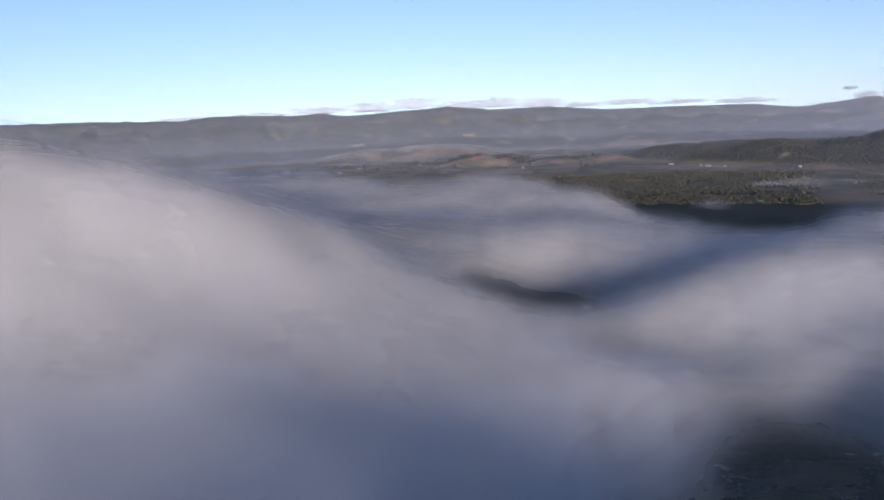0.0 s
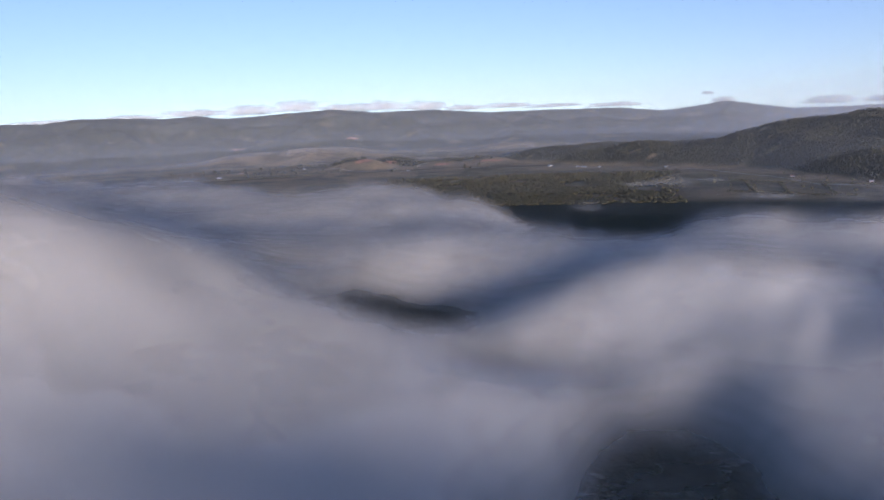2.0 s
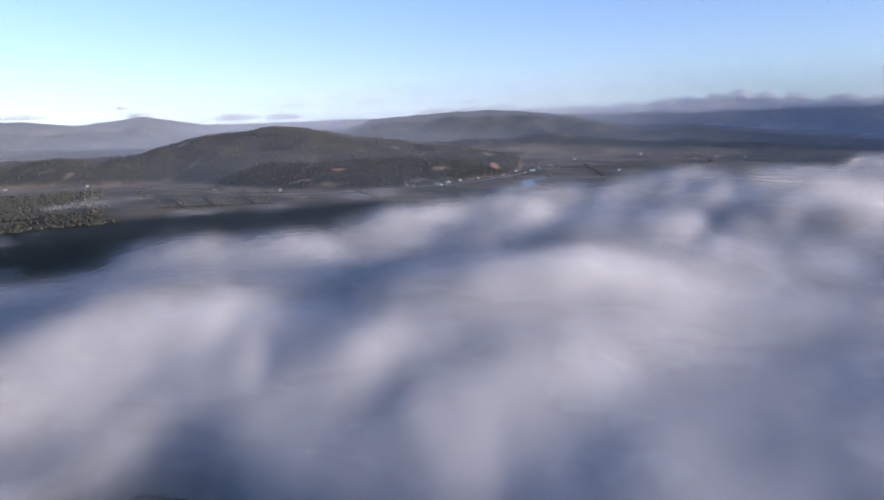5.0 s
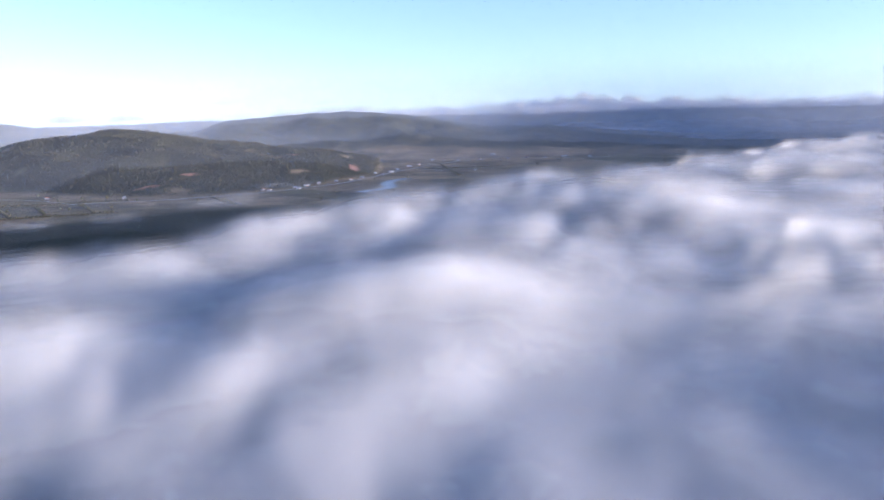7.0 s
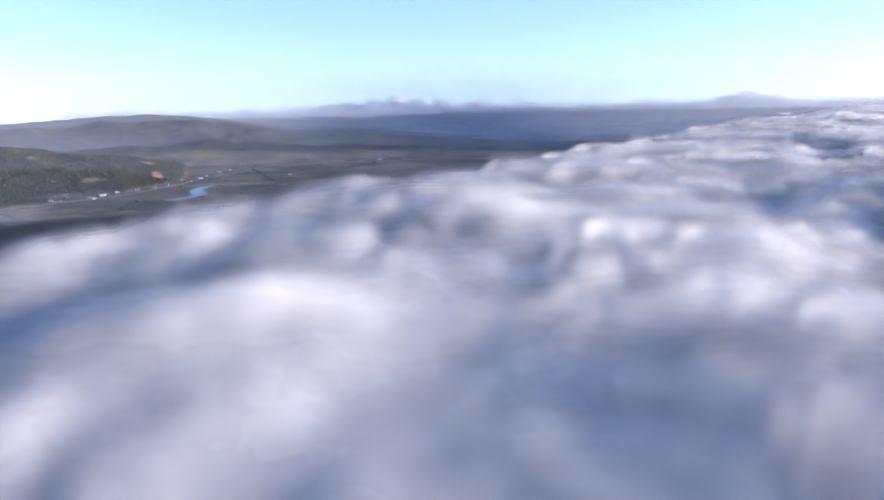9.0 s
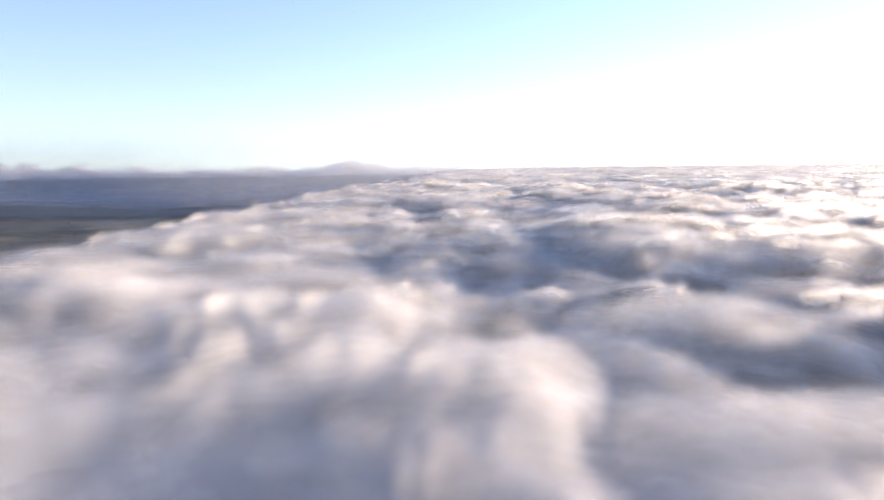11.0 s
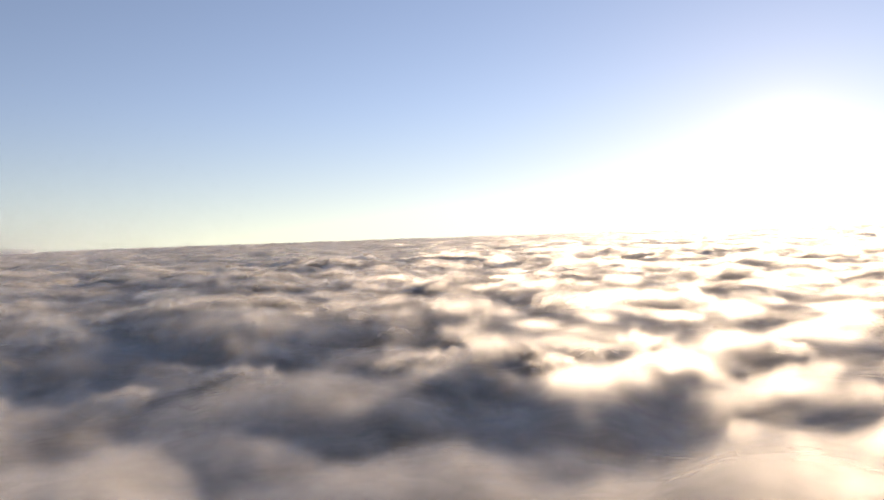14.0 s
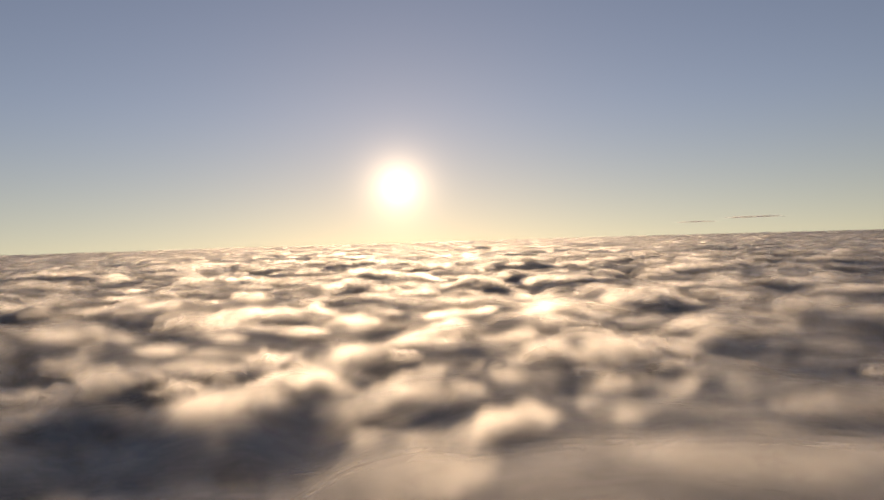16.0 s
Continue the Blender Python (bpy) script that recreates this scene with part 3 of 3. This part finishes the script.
RIVER = [(63.3, 1667), (62.7, 1652), (62.0, 1620), (61.4, 1576), (61.9, 1500), (61.4, 1467), (60.5, 1451), (59.2, 1428)]
ROAD = [(38.0, 1530), (43.6, 1488), (47.1, 1488), (50.5, 1495), (52.5, 1530), (54.2, 1548), (56.7, 1582), (58.2, 1635), (60.2, 1735), (62.0, 1841), (64.8, 2008), (67.7, 2171), (72.4, 2181), (80.0, 2240)]
TRACK = [(-12.0, 2380), (-6.5, 2470), (-1.5, 2490), (3.0, 2260), (7.0, 2150), (12.0, 2190), (18.5, 2110), (24.0, 1990), (30.0, 1900), (36.0, 1640), (38.0, 1530)]
ribbon("river", WATER, RIVER, 30, 0.5, "pale grey winding river on the valley floor", "river", 7)
ribbon("road", GRAVEL, ROAD, 7, 0.35, "pale gravel road along the foot of the hill", "road", 8)
ribbon("field_track", GRAVEL, TRACK, 4.5, 0.35, "light farm track between brown fields", "road", 9)


def make_house(wide, deep, wall_mat, roof_mat, label):
    house = tagged(new("house"), label, "house", "farmhouses in the valley")
    h, rise = 2.5, 1.3
    bm = bmesh.new()
    ring = [bm.verts.new((sx * wide / 2, sy * deep / 2, z)) for z in (-1.0, h) for sx, sy in ((-1, -1), (1, -1), (1, 1), (-1, 1))]
    top = [bm.verts.new((sx * wide / 2, 0, h + rise)) for sx in (-1, 1)]
    for a, b in ((0, 1), (1, 2), (2, 3), (3, 0)):
        bm.faces.new([ring[a], ring[b], ring[b + 4], ring[a + 4]])
    bm.faces.new([ring[4], top[0], ring[7]])
    bm.faces.new([ring[5], ring[6], top[1]])
    bm.faces.new(ring[3::-1])
    part("wall", bm, wall_mat, house)
    slope = math.atan2(rise, deep / 2)
    for side in (-1, 1):
        bm = bmesh.new()
        bmesh.ops.create_cube(bm, size=1.0, matrix=Matrix.LocRotScale((0, side * deep / 4 * 1.06, h + rise / 2 + 0.05), Euler((-side * slope, 0, 0)), (wide + 0.8, deep / 2 / math.cos(slope) + 0.5, 0.14)))
        part("roof", bm, roof_mat, house, "sloping sheet roof")
    for at, size in ((-0.28, (1.2, 0.12, 1.1)), (0.28, (1.2, 0.12, 1.1))):
        part("window", block(size, (at * wide, -deep / 2 - 0.02, 1.6)), PANE, house, "dark window pane")
    part("door", block((1.0, 0.12, 2.0), (0, -deep / 2 - 0.02, 1.0)), TILES, house, "brown wooden door")
    part("chimney", block((0.5, 0.5, 1.3), (wide * 0.3, deep * 0.18, h + rise * 0.7)), TILES, house, "brick chimney")
    return house


HOUSES = [(41.4, 1575, 0), (51.6, 1552, 1), (54.1, 1566, 0), (55.0, 1588, 2), (56.0, 1612, 0), (60.6, 1822, 0), (61.2, 1792, 1), (63.4, 2012, 2), (65.3, 2212, 0), (66.2, 2195, 1),
          (68.8, 1830, 0), (70.3, 2357, 2), (67.4, 2180, 0), (-8.1, 2325, 2), (-6.5, 2494, 0), (-6.2, 2500, 1), (-1.5, 2514, 0), (21.2, 2040, 2), (20.7, 2060, 0), (18.5, 2128, 2),
          (6.9, 2170, 0), (52.1, 1538, 1), (54.4, 1540, 0), (57.4, 1655, 0), (58.6, 1688, 1), (59.5, 1730, 0), (62.4, 1905, 0), (64.2, 2060, 1), (71.5, 2200, 0), (73.0, 2230, 1),
          (74.5, 2215, 0), (76.0, 2260, 2), (78.0, 2250, 0), (27.5, 1965, 0), (36.4, 1665, 1), (22.4, 2025, 0), (69.2, 2190, 1), (61.9, 1850, 2)]
KINDS = [make_house(7, 5, PLASTER, SHEET, "small white farmhouse with a grey sheet roof"),
         make_house(8, 5.5, PLASTER, TILES, "white farmhouse with a rust-red roof"),
         make_house(14, 6.5, SHEET, SHEET, "long pale sheet-metal barn beside a field")]
rng = random.Random(5)
used = set()
for b, r, k in HOUSES:
    p = place(b, r)
    m = pose(p.x, p.y, height(p.x, p.y) + 0.6, 0, 0, rng.uniform(-40, 40) - b)
    if k in used:
        copy_thing(KINDS[k], m)
    else:
        KINDS[k].matrix_basis = m
        used.add(k)


# ---- woodland ----
def scatter(count, b_lo, b_hi, r_lo, r_hi, seed, keep):
    g = np.random.RandomState(seed)
    b = np.radians(g.uniform(b_lo, b_hi, count))
    r = np.sqrt(g.uniform(r_lo**2, r_hi**2, count))
    x, y = r * np.sin(b), r * np.cos(b)
    ok = g.rand(count) < keep(x, y)
    return x[ok], y[ok], g


def spread(name, unit_verts, unit_tris, x, y, high, wide, g, mat, label, category):
    """Many small trees, each turned, sized and set on the land, as one object."""
    n = len(x)
    z = land(x, y)
    turn = g.rand(n) * 2 * np.pi
    v = np.array(unit_verts)[None] * (1 + 0.22 * (g.rand(n, len(unit_verts), 1) - 0.5))
    c, s = np.cos(turn)[:, None], np.sin(turn)[:, None]
    vx, vy = (v[..., 0] * c - v[..., 1] * s) * wide[:, None] + x[:, None], (v[..., 0] * s + v[..., 1] * c) * wide[:, None] + y[:, None]
    vz = v[..., 2] * high[:, None] + z[:, None] - 0.4
    tris = np.array(unit_tris)[None] + (np.arange(n) * len(unit_verts))[:, None, None]
    ob = new(name, sheet_mesh(name, np.stack([vx, vy, vz], -1).reshape(-1, 3), tris.reshape(-1, 3), mat, shade=False))
    return tagged(ob, label, category, kind="stuff")


def tiers(levels, sides=6):
    """A conifer: a thin trunk under stacked skirts of branches."""
    verts, tris = [(0.04, 0, 0), (-0.02, 0.035, 0), (-0.02, -0.035, 0), (0, 0, 0.4)], [(0, 1, 3), (1, 2, 3), (2, 0, 3)]
    for k, (low, top, rad) in enumerate(levels):
        base = len(verts)
        for i in range(sides):
            a = 2 * math.pi * (i + 0.5 * k) / sides
            f = rad * (1.0 if i % 2 else 0.78)
            verts.append((f * math.cos(a), f * math.sin(a), low))
        verts.append((0, 0, top))
        tris += [(base + i, base + (i + 1) % sides, base + sides) for i in range(sides)]
    return verts, tris


def bush():
    """A broad-leaved crown, lumpy, on a short trunk."""
    verts, tris = [(0.07, 0, 0), (-0.04, 0.06, 0), (-0.04, -0.06, 0), (0, 0, 0.45)], [(0, 1, 3), (1, 2, 3), (2, 0, 3)]
    base = len(verts)
    rows = [(0.22, 0.30), (0.45, 0.50), (0.75, 0.40)]
    for j, (z, rad) in enumerate(rows):
        for i in range(5):
            a = 2 * math.pi * (i + 0.5 * j) / 5
            verts.append((rad * math.cos(a), rad * math.sin(a), z))
    verts.append((0, 0, 1.0))
    for j in range(2):
        for i in range(5):
            a, b, c, d = base + 5 * j + i, base + 5 * j + (i + 1) % 5, base + 5 * j + 5 + i, base + 5 * j + 5 + (i + 1) % 5
            tris += [(a, b, c), (b, d, c)]
    tris += [(base + 10 + i, base + 10 + (i + 1) % 5, base + 15) for i in range(5)]
    return verts, tris


pine_v, pine_t = tiers([(0.10, 0.66, 0.30), (0.42, 1.0, 0.19)], 5)
bush_v, bush_t = bush()


def slope_wood(x, y):
    b, r = bearing_of(x, y), np.hypot(x, y)
    fb, fr = along(HILL_FOOT)
    foot = np.interp(b, fb, fr)
    return woods(x, y) * (r > foot) * (1 - bare_earth(x, y))


x, y, g = scatter(26000, 14, 62, 1500, 2420, 71, slope_wood)
spread("conifer_wood", pine_v, pine_t, x, y, g.uniform(4, 7.5, len(x)), g.uniform(5, 8.5, len(x)), g, NEEDLES, "dark conifer wood covering the hillside", "wood")
x, y, g = scatter(13000, 3, 30, 1230, 1960, 72, lambda x, y: woods(x, y) * (bearing_of(x, y) < 29))
spread("scrub_wood", bush_v, bush_t, x, y, g.uniform(3.5, 7, len(x)), g.uniform(5, 9, len(x)), g, LEAVES, "brown-green scrub wood on the flat land", "wood")
x, y, g = scatter(2600, -12, 14, 2150, 2700, 73, lambda x, y: np.maximum(woods(x, y), 0.03) * (1 - bare_earth(x, y)))
spread("knoll_trees", bush_v, bush_t, x, y, g.uniform(6, 13, len(x)), g.uniform(7, 13, len(x)), g, NEEDLES, "dark trees round the red quarry knolls", "trees")
x, y, g = scatter(500, 30, 84, 1330, 2500, 74, lambda x, y: 0.3 + 0 * x)
spread("field_trees", bush_v, bush_t, x, y, g.uniform(3, 8, len(x)), g.uniform(4, 8, len(x)), g, LEAVES, "scattered field trees and bushes", "trees")
hx, hy = [], []
for (b0, r0), (b1, r1) in (((33.3, 1540), (34.0, 1370)), ((35.6, 1525), (36.2, 1370)), ((38.4, 1513), (39.2, 1380)), ((31.5, 1602), (41.6, 1520)), ((32.0, 1390), (40.6, 1345)), ((47.5, 1480), (49.5, 1330)),
                           ((64.0, 1900), (72.0, 1960)), ((66.0, 2050), (67.5, 1700)), ((-9.0, 2250), (-1.0, 2200)), ((-4.0, 2700), (6.0, 2760))):
    p, q = place(b0, r0), place(b1, r1)
    n = int((q - p).length / 5)
    s = np.linspace(0, 1, n)
    hx.append(p.x + s * (q.x - p.x) + g.uniform(-2, 2, n))
    hy.append(p.y + s * (q.y - p.y) + g.uniform(-2, 2, n))
x, y = np.concatenate(hx), np.concatenate(hy)
spread("hedgerow", bush_v, bush_t, x, y, g.uniform(2.5, 6, len(x)), g.uniform(4, 7, len(x)), g, LEAVES, "dark hedgerows dividing brown fields", "hedge")


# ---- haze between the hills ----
# curved upright sheets, tinted and see-through, stand in for lit air and pale the hills
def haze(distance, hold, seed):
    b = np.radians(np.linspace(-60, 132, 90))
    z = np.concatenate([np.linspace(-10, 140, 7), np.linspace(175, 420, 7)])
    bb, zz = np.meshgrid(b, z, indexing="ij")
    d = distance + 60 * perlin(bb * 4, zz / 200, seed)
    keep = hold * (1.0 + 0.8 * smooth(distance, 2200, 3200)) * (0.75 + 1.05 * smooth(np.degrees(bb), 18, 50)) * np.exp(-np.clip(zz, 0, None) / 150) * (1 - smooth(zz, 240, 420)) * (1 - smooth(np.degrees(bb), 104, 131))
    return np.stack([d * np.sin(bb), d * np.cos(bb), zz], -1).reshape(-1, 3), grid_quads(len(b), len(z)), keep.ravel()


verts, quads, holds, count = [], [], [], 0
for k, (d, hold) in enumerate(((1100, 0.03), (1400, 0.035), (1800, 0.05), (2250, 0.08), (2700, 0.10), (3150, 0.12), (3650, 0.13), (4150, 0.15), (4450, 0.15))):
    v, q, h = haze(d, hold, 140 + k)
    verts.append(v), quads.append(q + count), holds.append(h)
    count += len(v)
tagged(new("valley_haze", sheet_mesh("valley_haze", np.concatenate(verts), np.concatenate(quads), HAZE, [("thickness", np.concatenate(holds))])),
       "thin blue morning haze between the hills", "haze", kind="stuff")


# ---- clouds over the hills ----
def cloud(label, group, bearing, distance, z, long, deep, high, seed, hold=0.22, shells=6, mat=None, base=0.35):
    """A lumpy cloud of nested thinning hulls, flat below."""
    p = place(bearing, distance, z)
    cols, rows = 30, 14
    a = np.linspace(0, 2 * np.pi, cols, endpoint=False)
    e = np.linspace(-np.pi / 2, np.pi / 2, rows)
    ee, aa = np.meshgrid(e, a, indexing="ij")
    ux, uy, uz = np.cos(ee) * np.cos(aa), np.cos(ee) * np.sin(aa), np.sin(ee)
    s = long / max(high, 1) * 0.35
    lumps = 1 + 0.9 * np.abs(fractal(ux * s + seed * 1.7, uz * 2.2 + uy * 1.3, seed, 3, 0.55)) * np.cos(ee) ** 0.3 + 0.35 * perlin(ux * 1.7 + seed, uy * 1.7, seed + 5)
    verts, quads, holds = [], [], []
    for k in range(shells):
        f = 1.0 - 0.62 * k / (shells - 1)
        r = lumps * f / 1.3
        zz = np.where(uz > 0, uz, uz * base) * r * high / 2
        verts.append(np.stack([ux * r * long / 2, uy * r * deep / 2, zz], -1).reshape(-1, 3))
        quads.append(grid_quads(rows, cols, True) + k * rows * cols)
        holds.append(np.full(rows * cols, hold * (0.6 + 0.8 * k / (shells - 1))))
    ob = new("cloud", sheet_mesh("cloud", np.concatenate(verts), np.concatenate(quads), mat or STRATUS, [("thickness", np.concatenate(holds))]))
    ob.matrix_basis = pose(p.x, p.y, p.z, 0, 0, -bearing)
    return tagged(ob, label, "cloud", group)


def at_height(angle, distance):
    return EYE + distance * math.tan(radians(angle))


rng = random.Random(12)
for b, el, wide, high in ((-19.0, 0.75, 6.0, 0.22), (-14.0, 0.85, 5.0, 0.25), (-9.5, 0.95, 5.0, 0.35), (-5.2, 0.95, 4.0, 0.55), (-1.8, 1.08, 4.0, 0.6), (1.8, 0.85, 4.0, 0.4), (5.0, 0.85, 4.5, 0.55), (8.5, 0.7, 4.0, 0.5),
                          (11.6, 0.5, 3.0, 0.3), (15.0, 0.52, 4.5, 0.25), (19.0, 0.36, 4.5, 0.2), (23.5, 0.2, 5.0, 0.25), (31.5, 0.12, 2.0, 0.3), (38.5, -0.25, 3.5, 0.35), (42.0, -0.3, 3.0, 0.3)):
    d = 4720.0
    cloud("thin pinkish-grey cloud resting on the far ridge", "low clouds on the ridge", b, d, at_height(el, d), d * radians(wide) * 1.1, 160, d * radians(high) * 2.6, rng.randint(1, 9999), 0.12)
for b, el, wide, high in ((30.4, 0.72, 1.1, 0.3), (43.1, 0.66, 1.6, 0.1), (49.1, 0.75, 2.0, 0.1), (57.0, 0.55, 1.2, 0.1)):
    d = 4500.0
    cloud("small grey cloud scrap in the clear sky", "cloud scraps", b, d, at_height(el, d), d * radians(wide), 60, d * radians(high) * 1.3, rng.randint(1, 9999), 0.13)
for k in range(44):
    b = 54.5 + k * 1.4 + rng.uniform(-0.6, 0.6)
    d = 4560.0 + rng.uniform(-90, 60)
    el = -0.62 + rng.uniform(-0.12, 0.15)
    cloud("long pale stratus bank behind the eastern hills", "stratus bank", b, d, at_height(el, d), d * radians(rng.uniform(3.5, 6.5)), 200, d * radians(rng.uniform(1.0, 1.9)), rng.randint(1, 9999), 0.1)
for k, (b, el, high) in enumerate(((72.2, -0.2, 0.7), (74.0, -0.15, 0.8), (75.8, -0.1, 1.0), (77.5, -0.1, 1.25), (79.2, -0.1, 0.9), (81.2, -0.15, 0.8), (84.0, -0.2, 0.7), (103.2, -0.2, 0.7), (104.6, -0.15, 1.0), (106.2, -0.2, 0.7))):
    d = 4700.0
    cloud("bright white cumulus head above the stratus", "cumulus heads", b, d, at_height(el, d), d * radians(2.4), 130, d * radians(high) * 1.5, rng.randint(1, 9999), 0.26)
for b, el, wide, high in ((195.5, 0.72, 3.0, 0.10), (199.5, 0.95, 5.0, 0.12)):
    d = 4600.0
    cloud("thin bright cirrus streak near the horizon", "cirrus streaks", b, d, at_height(el, d), d * radians(wide), 80, d * radians(high) * 1.6, rng.randint(1, 9999), 0.2)
# torn wisps over the edge of the fog
for b, el, d, wide, high in ((28.0, -6.0, 900, 5.0, 0.8), (25.5, -6.1, 880, 3.0, 0.5), (31.0, -5.9, 930, 3.0, 0.4), (21.5, -8.3, 330, 4.0, 1.1), (24.0, -7.6, 420, 3.0, 0.8), (35.0, -7.3, 420, 6.0, 0.7), (41.0, -7.2, 430, 7.0, 0.9),
                              (48.0, -6.6, 470, 8.0, 1.0), (53.0, -5.6, 900, 6.0, 0.5), (97.2, -2.5, 900, 3.0, 0.4), (93.0, -3.2, 800, 3.0, 0.4), (86.0, -3.75, 700, 4.0, 0.5)):
    cloud("torn thin wisp of drifting fog", "fog wisps", b, d, at_height(el, d), d * radians(wide), d * radians(wide) * 0.5, d * radians(high) * 1.6, rng.randint(1, 9999), 0.03, 6, WISP, 0.8)
